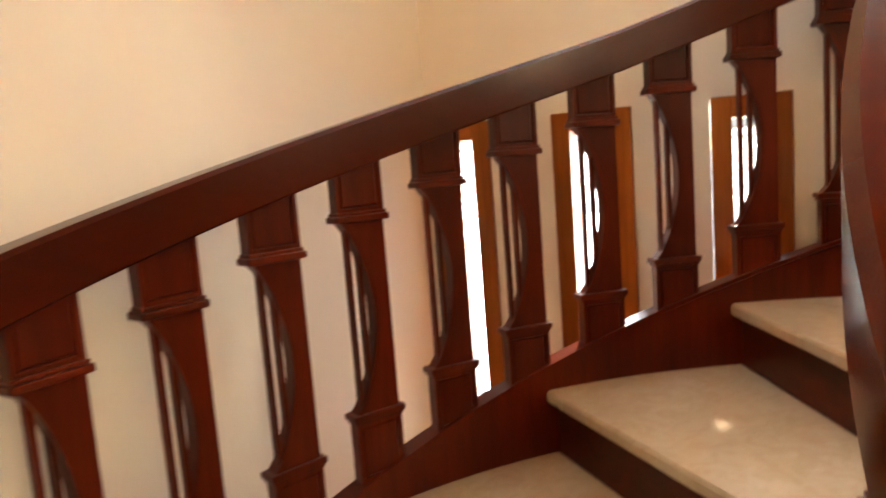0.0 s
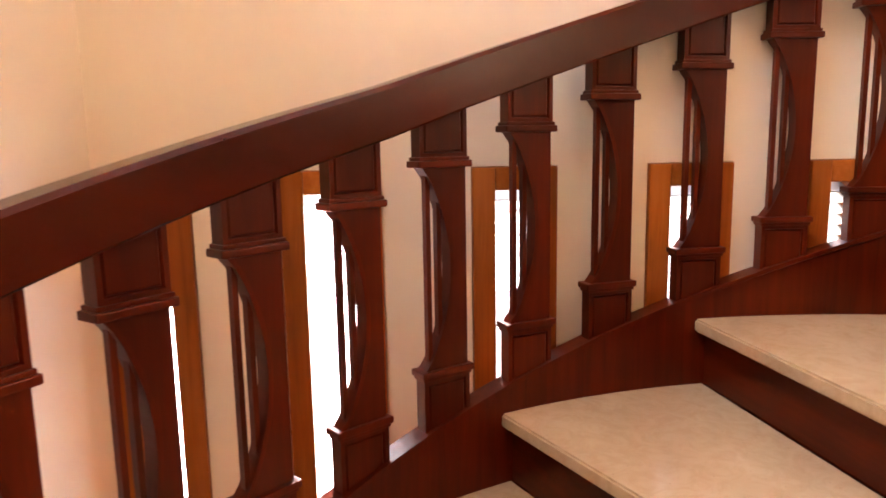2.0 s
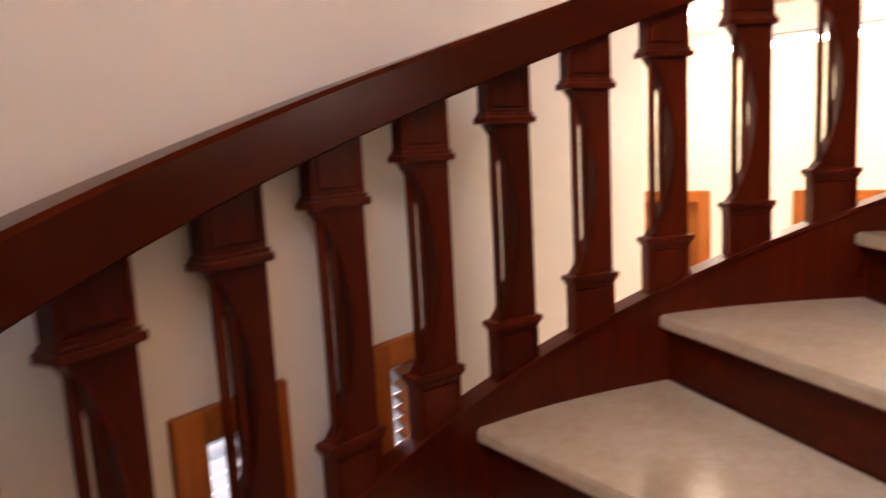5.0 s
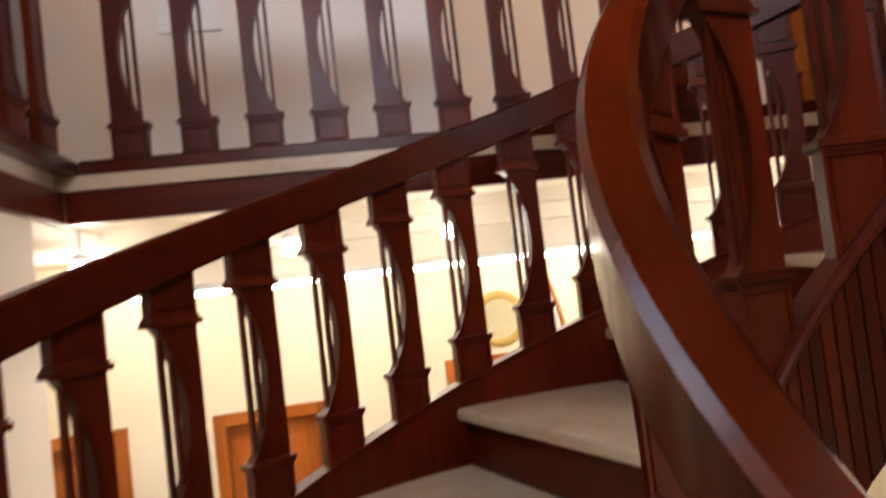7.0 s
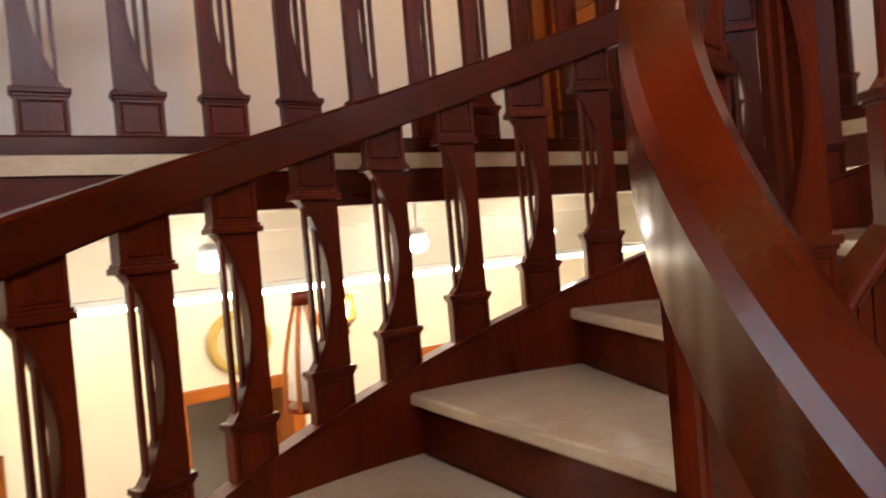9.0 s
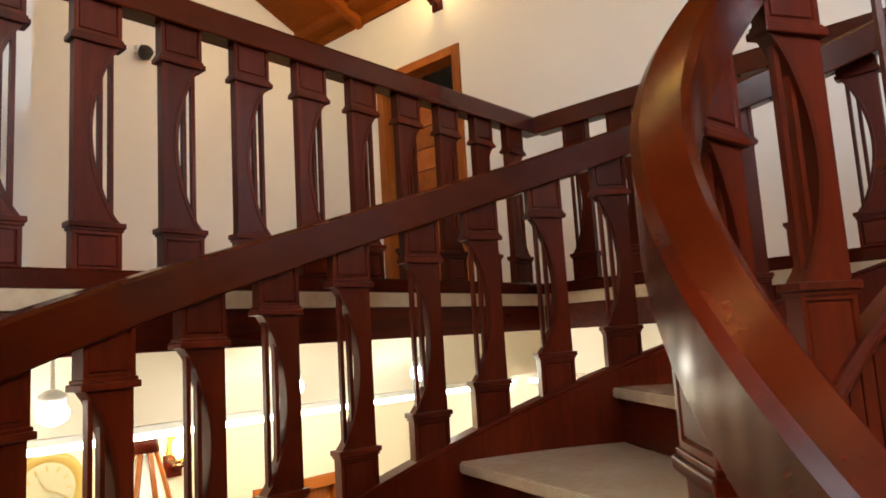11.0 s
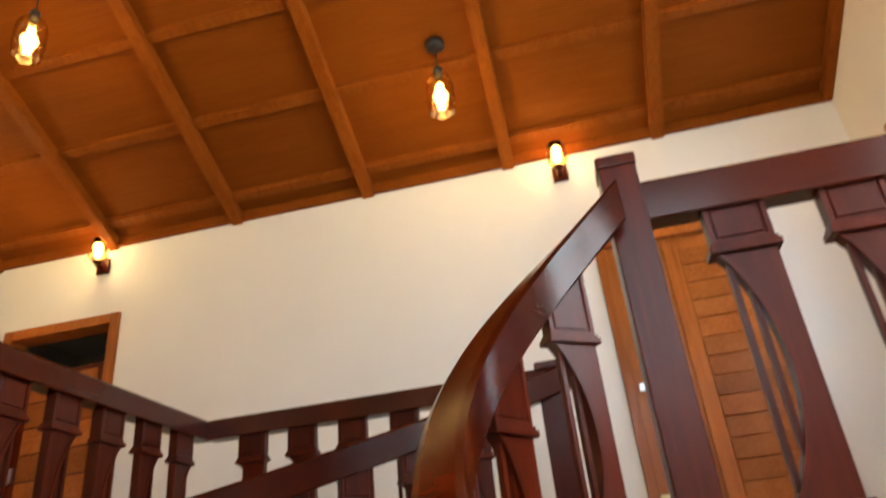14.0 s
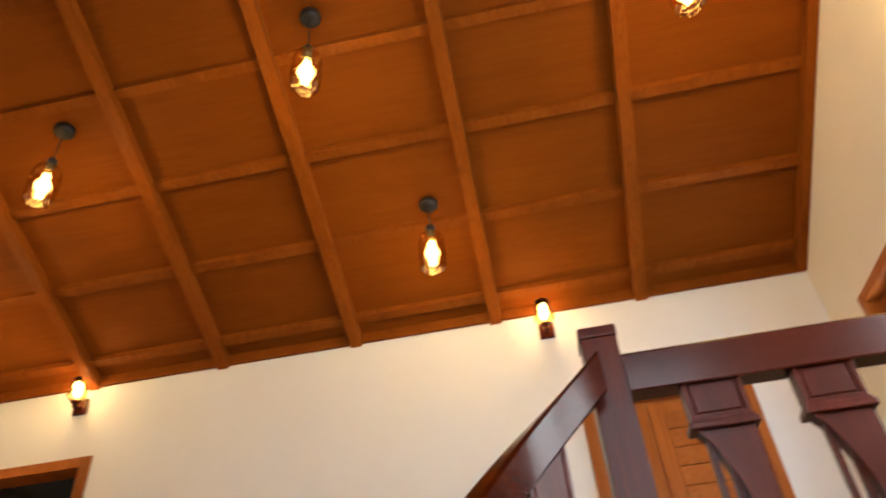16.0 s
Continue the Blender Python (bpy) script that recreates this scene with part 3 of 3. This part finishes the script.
# ---- doors and windows of the upper hall ----
def gallery_window():
    ob = thing("window_2", "brown wooden casement window in the gallery wall", "window", pose(GX0, RY, GZ0), "", "structure")
    w, h, f = GX1 - GX0, GZ1 - GZ0, 0.06
    part("frame_stile", boxes((0.002, -0.14, 0.002, f, 0.014, h - 0.002), bevel=0.004), TEAK, ob)
    part("frame_stile", boxes((w - f, -0.14, 0.002, w - 0.002, 0.014, h - 0.002), bevel=0.004), TEAK, ob)
    part("frame_head", boxes((f, -0.14, h - f, w - f, 0.012, h - 0.002), bevel=0.004), TEAKX, ob)
    part("frame_sill", boxes((f, -0.14, 0.002, w - f, 0.016, f), bevel=0.004), TEAKX, ob)
    for a, b in ((f, w / 2), (w / 2, w - f)):
        sash = part("sash", boxes((a + 0.002, -0.105, f + 0.002, a + 0.06, -0.07, h - f - 0.002), (b - 0.06, -0.105, f + 0.002, b - 0.002, -0.07, h - f - 0.002),
                                  (a + 0.06, -0.103, h - f - 0.07, b - 0.06, -0.072, h - f - 0.002), (a + 0.06, -0.103, f + 0.002, b - 0.06, -0.072, f + 0.07), bevel=0.003), TEAK, ob)
        part("glazing_bar", boxes(((a + b) / 2 - 0.009, -0.1, f + 0.07, (a + b) / 2 + 0.009, -0.075, h - f - 0.07)), TEAK, sash)
        p = part("pane", boxes((a + 0.06, -0.09, f + 0.07, b - 0.06, -0.086, h - f - 0.07)), GLASS, sash)
        p.visible_shadow = False


gallery_window()


def unseen_window(m, w, h):
    ob = thing("window_3_unseen", "clear glazed window with a brown frame over the stair, unseen, added for daylight", "window", m, "upper stair windows", "structure")
    f = 0.06
    part("frame_stile", boxes((0.002, -0.12, 0.002, f, 0.012, h - 0.002), bevel=0.004), TEAK, ob)
    part("frame_stile", boxes((w - f, -0.12, 0.002, w - 0.002, 0.012, h - 0.002), bevel=0.004), TEAK, ob)
    part("mullion", boxes((w / 2 - f / 2, -0.12, f, w / 2 + f / 2, 0.008, h - f), bevel=0.004), TEAK, ob)
    part("frame_head", boxes((f, -0.12, h - f, w - f, 0.010, h - 0.002), bevel=0.004), TEAKX, ob)
    part("frame_sill", boxes((f, -0.12, 0.002, w - f, 0.014, f), bevel=0.004), TEAKX, ob)
    for a, b in ((f, w / 2 - f / 2), (w / 2 + f / 2, w - f)):
        p = part("pane", boxes((a, -0.07, f, b, -0.064, h - f)), GLASS, ob)
        p.visible_shadow = False


# both stay out of view; the first is made up to bring in daylight
unseen_window(pose(BX0, RY, GZ0), BX1 - BX0, GZ1 - GZ0)
unseen_window(pose(W1X, UY1, UZ0, 0, 0, -90), UY1 - UY0, UZ1 - UZ0)


def door_frame(name, label, a, b, top, floor, depth, f=0.075):
    """Frame of a doorway in a wall that faces -x at WX."""
    ob = thing(name, label, "door", pose(WX, a, floor), "", "structure")
    w, h = b - a, top - floor
    part("jamb", boxes((-0.018, 0.002, 0.001, depth, f, h - 0.002), bevel=0.004), TEAK, ob)
    part("jamb", boxes((-0.018, w - f, 0.001, depth, w - 0.002, h - 0.002), bevel=0.004), TEAK, ob)
    part("head", boxes((-0.016, f, h - f, depth, w - f, h - 0.002), bevel=0.004), TEAKX, ob)
    return ob


# open door beside the gallery, into a dark room
d7 = door_frame("door_1", "brown wooden door standing ajar in the white wall", D7A, D7B, D7Z, UP, 0.15)
leaf = part("leaf", boxes((0, 0.0, 0.01, 0.036, 0.765, 1.77), bevel=0.003), WOOD, d7, "orange-brown panelled door leaf", m=pose(0.07, 0.085, 0, 0, 0, -4))
for i in range(9):
    part("board", boxes((-0.008, 0.10, 0.12 + i * 0.18, 0.0, 0.665, 0.292 + i * 0.18), bevel=0.003), TEAKX, leaf)
part("bolt", boxes((-0.024, 0.70, 1.02, -0.001, 0.74, 1.12), bevel=0.003), STEEL, leaf)
solid("wall_room", [(WX + 0.18, D7A - 0.3, UP - 0.05, WX + 1.6, D7B + 0.6, UP), (WX + 1.5, D7A - 0.3, UP, WX + 1.6, D7B + 0.6, 7.0), (WX + 0.18, D7A - 0.4, UP, WX + 1.6, D7A - 0.3, 7.0),
                    (WX + 0.18, D7B + 0.6, UP, WX + 1.6, D7B + 0.7, 7.0), (WX + 0.18, D7A - 0.4, 7.0, WX + 1.6, D7B + 0.7, 7.1)], WALL, "plain room behind the open door")

# closed double door near the landing
d8 = door_frame("door_2", "orange boarded double door with steel bolts", D8A, D8B, D8Z, UP, 0.12, 0.06)
w8, h8 = D8B - D8A, D8Z - UP
lr = part("leaf", boxes((0.04, 0.062, 0.012, 0.075, 0.64, h8 - 0.064), bevel=0.003), TEAK, d8)
part("stile", boxes((0.022, 0.064, 0.014, 0.039, 0.15, h8 - 0.066), bevel=0.003), TEAK, lr)
part("stile", boxes((0.022, 0.55, 0.014, 0.039, 0.638, h8 - 0.066), bevel=0.003), TEAK, lr)
n = 15
for i in range(n):
    z0 = 0.10 + (h8 - 0.24) * i / n
    part("board", boxes((0.026, 0.152, z0, 0.039, 0.548, z0 + (h8 - 0.24) / n - 0.005), bevel=0.003), TEAKX, lr)
ll = part("leaf", boxes((0.02, 0.643, 0.012, 0.06, w8 - 0.062, h8 - 0.064), bevel=0.004), TEAK, d8)
part("tower_bolt", boxes((0.004, 0.845, 0.985, 0.019, 0.955, 1.03), bevel=0.003), STEEL, ll, "steel bolt")
part("lock_plate", boxes((0.010, 0.875, 0.87, 0.019, 0.922, 0.93), bevel=0.003), BRASS, ll, "brass lock plate")
part("latch", boxes((0.006, 0.87, 0.40, 0.019, 0.975, 0.427), bevel=0.003), BRASS, ll, "brass sliding latch")
part("top_latch", boxes((0.008, 0.85, 1.835, 0.019, 0.892, 1.895), bevel=0.003), STEEL, ll)
part("door_stop", lathe([(0.03, 0), (0.03, 0.012), (0.02, 0.016)]), PLASTIC, ll, "round white knob", m=pose(0.019, 0.867, 0.06, 0, -90, 0))

# switch plate on the near wall
sw = thing("switch_plate", "wide cream switch board on the gallery wall", "switch plate", pose(-0.20, NEAR_Y, 5.51))
part("plate", boxes((-0.15, -0.014, -0.13, 0.14, -0.001, 0.13), bevel=0.004), PLASTIC, sw)
for i in range(4):
    part("switch", boxes((-0.11 + i * 0.06, -0.02, -0.05, -0.07 + i * 0.06, -0.0145, 0.05), bevel=0.002), PLASTIC, sw)
cc = thing("security_camera", "small white dome camera on the end wall", "camera", pose(2.44, LY, 6.72))
part("bracket", boxes((-0.05, -0.05, -0.01, 0.05, -0.001, 0.05), bevel=0.006), PLASTIC, cc)
part("body", lathe([(0.02, -0.06), (0.05, -0.03), (0.055, 0.03), (0.03, 0.05)]), BLACK, cc, m=pose(0, -0.09, -0.02, 60, 0, 0), smooth=True)

# ---- lower hall: doors, clock, lantern ----
for (a, b), top in zip(LOW_DOORS, LDZ):
    ob = thing("door_3", "orange teak door with a dark panel in the lower hall", "door", pose(a, FAR_Y, FLOOR), "lower hall doors", "structure")
    w, h, f = b - a, top - FLOOR, 0.075
    part("jamb", boxes((0.002, -0.018, 0.001, f, 0.13, h - 0.002), bevel=0.004), TEAK, ob)
    part("jamb", boxes((w - f, -0.018, 0.001, w - 0.002, 0.13, h - 0.002), bevel=0.004), TEAK, ob)
    part("head", boxes((f, -0.016, h - f, w - f, 0.13, h - 0.002), bevel=0.004), TEAKX, ob)
    leaf = part("leaf", boxes((f + 0.002, 0.05, 0.01, w - f - 0.002, 0.09, h - f - 0.002), bevel=0.003), TEAK, ob)
    if a > 0.9 and a < 2:
        leaf.matrix_basis = pose(w - f, 0.10, 0, 0, 0, -78) @ pose(f - w, -0.05, 0)     # stands open
    for z0, z1 in ((0.12, 0.9), (1.0, h - f - 0.12)):
        part("panel", boxes((f + 0.09, 0.040, z0, w - f - 0.09, 0.0495, z1), bevel=0.006), TEAK, leaf)
    part("handle", boxes((w - f - 0.06, 0.02, 1.0, w - f - 0.03, 0.0495, 1.12), bevel=0.005), BRASS, leaf)

clock = thing("wall_clock", "round wall clock with a brass-coloured rim and cream dial", "clock", pose(1.37, FAR_Y, 3.785, 90, 0, 0))
part("rim", lathe([(0.128, 0.001), (0.180, 0.001), (0.184, 0.018), (0.165, 0.036), (0.134, 0.029), (0.130, 0.026)], 40), GILT, clock, smooth=True)
part("dial", lathe([(0.129, 0.002), (0.129, 0.027)], 40), FACE, clock)
for i in range(12):
    a = math.pi / 6 * i
    part("hour_mark", boxes((-0.005, 0.088, 0.0275, 0.005, 0.112, 0.030)), BRASS, clock, m=pose(0, 0, 0, 0, 0, 30 * i))
part("hour_hand", boxes((-0.003, -0.012, 0.032, 0.003, 0.060, 0.034)), BRASS, clock, m=pose(0, 0, 0, 0, 0, 38))
part("minute_hand", boxes((-0.002, -0.015, 0.035, 0.002, 0.090, 0.037)), BRASS, clock, m=pose(0, 0, 0, 0, 0, -115))

lan = thing("hanging_lantern", "hanging lantern with curved wooden ribs and a white glass", "lantern", pose(1.30, 0.78, SLAB + 0.01))
part("rod", lathe([(0.004, -0.30), (0.004, 0.0)], 8), BLACK, lan)
part("crown", lathe([(0.050, -0.36), (0.042, -0.30), (0.012, -0.285)], 12), WOOD, lan, smooth=True)
for i in range(8):
    bm = bmesh.new()
    rings = []
    for j in range(11):
        u = j / 10
        r = 0.034 + 0.076 * math.sin(math.pi * 0.56 * u)
        rings.append([bm.verts.new((r + a, b, -0.34 - 0.44 * u)) for a, b in ((-0.006, -0.008), (0.006, -0.008), (0.006, 0.008), (-0.006, 0.008))])
    for p, q in zip(rings, rings[1:]):
        for m4 in range(4):
            bm.faces.new((p[m4], p[(m4 + 1) % 4], q[(m4 + 1) % 4], q[m4]))
    bm.faces.new(rings[0])
    bm.faces.new(rings[-1])
    part("rib", bm, TEAK, lan, m=pose(0, 0, 0, 0, 0, 45 * i))
part("glass", lathe([(0.02, -0.76), (0.090, -0.74), (0.076, -0.58), (0.028, -0.37)], 20), PLASTIC, lan, "white frosted glass", smooth=True)
part("base_ring", lathe([(0.05, -0.80), (0.104, -0.79), (0.104, -0.77), (0.05, -0.77)], 20), WOOD, lan)
chain = thing("hanging_chain", "thin dark chain hanging from the lower ceiling", "chain", pose(1.628, 0.5, SLAB + 0.01))
for i in range(7):
    part("link", lathe([(0.002, -0.022), (0.005, -0.011), (0.002, 0.0)], 8), BLACK, chain, m=pose(0, 0, -0.30 - i * 0.022))
part("cord", lathe([(0.0015, -0.305), (0.0015, 0.0)], 6), BLACK, chain)


# ---- lamps ----
def jar(profile, steps, wall=0.004):
    """A thin-walled glass: the outline outside, then back inside."""
    inside = [(max(r - wall, 0.002), z + (wall if i == 0 else 0)) for i, (r, z) in enumerate(profile)]
    return lathe(list(reversed(profile)) + inside, steps)


def pendant(x, y, up):
    """A pendant whose cord is shorter by up."""
    z = roof(x) + 0.02
    ob = thing("pendant_lamp", "amber ribbed glass bulb pendant under the plywood ceiling", "pendant lamp", pose(x, y, z), "pendant lamps")
    part("rose", lathe([(0.006, -0.05), (0.045, -0.046), (0.058, -0.03), (0.058, 0.0)], 24), BLACK, ob, smooth=True)
    part("cord", lathe([(0.0035, -0.31 + up), (0.0035, -0.046)], 8), BLACK, ob)
    part("holder", lathe([(0.024, -0.385), (0.028, -0.33), (0.016, -0.312), (0.005, -0.305)], 16), BLACK, ob, m=pose(0, 0, up), smooth=True)
    prof = [(0.004, -0.665), (0.050, -0.662), (0.074, -0.645), (0.081, -0.60), (0.078, -0.585), (0.083, -0.565), (0.083, -0.53), (0.079, -0.51),
            (0.083, -0.49), (0.081, -0.45), (0.068, -0.405), (0.045, -0.385), (0.03, -0.375)]
    g = part("bulb", jar(prof, 14), AMBER, ob, "amber ribbed glass bulb", m=pose(0, 0, up))
    g.visible_shadow = False
    for i in range(4):
        a = math.pi / 2 * i
        f = part("filament", lathe([(0.004, -0.63), (0.011, -0.61), (0.011, -0.47), (0.004, -0.44)], 8), FILAMENT, ob, m=pose(0.014 * math.cos(a), 0.014 * math.sin(a), up))
        f.visible_shadow = False
    lamp("pendant_light", "POINT", pose(x, y, z - 0.53 + up), 1.1, BULB, radius=0.05)


for x, y, up in ((3.24, -1.11, 0.12), (2.09, -0.70, 0.02), (2.40, 0.97, 0.05), (2.15, -2.67, 0.15), (3.18, 2.07, 0.08)):
    pendant(x, y, up)


def wall_lamp(x, y, z, turn, power=4.2, lit=True):
    ob = thing("wall_lamp", "small wooden wall bracket with a glowing lantern" if lit else "small wooden wall bracket lamp, unlit", "wall lamp", pose(x, y, z, 0, 0, turn), "wall lamps")
    part("back_plate", boxes((-0.05, 0.0, -0.07, 0.05, 0.022, 0.05), bevel=0.004), WOOD, ob)
    part("arm", boxes((-0.014, 0.022, -0.04, 0.014, 0.09, -0.012), bevel=0.003), WOOD, ob)
    part("cup", lathe([(0.012, 0.0), (0.03, 0.008), (0.034, 0.02)], 12), WOOD, ob, m=pose(0, 0.085, -0.02), smooth=True)
    prof = [(0.03, 0.0), (0.066, 0.03), (0.070, 0.05), (0.060, 0.10), (0.056, 0.16), (0.048, 0.175)]
    g = part("lantern", jar(prof, 8, 0.003), AMBER, ob, "amber lantern glass", m=pose(0, 0.085, 0.004))
    g.visible_shadow = False
    for i in range(8):
        part("cage_wire", sweep([(-0.002, -0.002), (0.002, -0.002), (0.002, 0.002), (-0.002, 0.002)],
                                [(Vector((r + 0.003, 0, h)), Vector((0, 1, 0))) for r, h in prof]), BLACK, ob, m=pose(0, 0.085, 0.004, 0, 0, 45 * i))
    f = part("bulb", lathe([(0.012, 0.02), (0.030, 0.05), (0.030, 0.11), (0.012, 0.14)], 12), FILAMENT if lit else PLASTIC, ob, m=pose(0, 0.085, 0.012), smooth=True)
    f.visible_shadow = False
    if lit:
        m = pose(x, y, z, 0, 0, turn) @ pose(0, 0.10, 0.12)
        lamp("wall_lamp_light", "POINT", m, power, BULB, radius=0.04)


wall_lamp(WX, -1.72, 7.06, 90)
wall_lamp(WX, 1.68, 7.05, 90)
wall_lamp(1.84, RY, 7.22, 0)
wall_lamp(2.0, FAR_Y, 3.80, 180, 0.8)

# daylight at the openings
# the first lamp sits in the made-up south window and brightens the well
lamp("unseen_window_daylight", "AREA", look(((BX0 + BX1) / 2, RY - 0.17, (GZ0 + GZ1) / 2), ((BX0 + BX1) / 2 + 0.6, 0, 5.2)), 42, (0.95, 0.97, 1.0), size=BX1 - BX0 - 0.2, size_y=GZ1 - GZ0 - 0.15)
lamp("upper_window_daylight", "AREA", look((W1X - 0.16, (UY0 + UY1) / 2, (UZ0 + UZ1) / 2), (2.0, (UY0 + UY1) / 2 + 0.2, 5.4)), 21, (0.74, 0.88, 1.0), size=UY1 - UY0 - 0.2, size_y=UZ1 - UZ0 - 0.2)
lamp("gallery_window_daylight", "AREA", look(((GX0 + GX1) / 2, RY - 0.17, (GZ0 + GZ1) / 2), ((GX0 + GX1) / 2, 0, 5.6)), 25, DAY, size=GX1 - GX0 - 0.12, size_y=GZ1 - GZ0 - 0.15)
for a, b in SLITS[:2]:
    lamp("slit_window_daylight", "AREA", look((W1X - 0.16, (a + b) / 2, (ZS0 + ZS1) / 2), (2.0, (a + b) / 2 - 0.3, 2.5)), 2.5, (0.97, 0.98, 1.0), size=b - a - 0.13, size_y=ZS1 - ZS0 - 0.15)
for x in (-0.55, 0.19, 0.80, 1.53, 2.14):
    ob = thing("spot_light", "small white spotlight head shining on the lower hall cornice", "spotlight", pose(x, 0.20, SLAB + 0.009), "lower hall spotlights")
    part("stem", lathe([(0.006, -0.09), (0.006, 0.0)], 8), PLASTIC, ob)
    part("head", lathe([(0.030, -0.125), (0.034, -0.10), (0.012, -0.088)], 16), PLASTIC, ob, smooth=True)
    f = part("lens", lathe([(0.012, -0.178), (0.034, -0.165), (0.040, -0.145), (0.030, -0.126)], 16), SPOT, ob, "glowing lens", smooth=True)
    f.visible_shadow = False
    lamp("spot_light_light", "POINT", pose(x, 0.20, SLAB - 0.16), 0.4, WARM, radius=0.04)
# unseen ceiling lamps, added only to brighten the lower hall
for x in (-0.9, 0.4, 1.7, 3.0):
    ob = thing("downlight", "round recessed ceiling lamp, unseen, added to brighten the lower hall", "downlight", pose(x, 1.3, SLAB + 0.011), "lower hall downlights")
    part("ring", lathe([(0.055, -0.012), (0.06, -0.008), (0.06, 0.0), (0.05, 0.0)]), PLASTIC, ob)
    part("lens", lathe([(0.045, -0.014), (0.05, -0.012)]), SPOT, ob)
    lamp("hall_fill_light", "POINT", pose(x, 1.3, SLAB - 0.12), 21, WARM, radius=0.06)
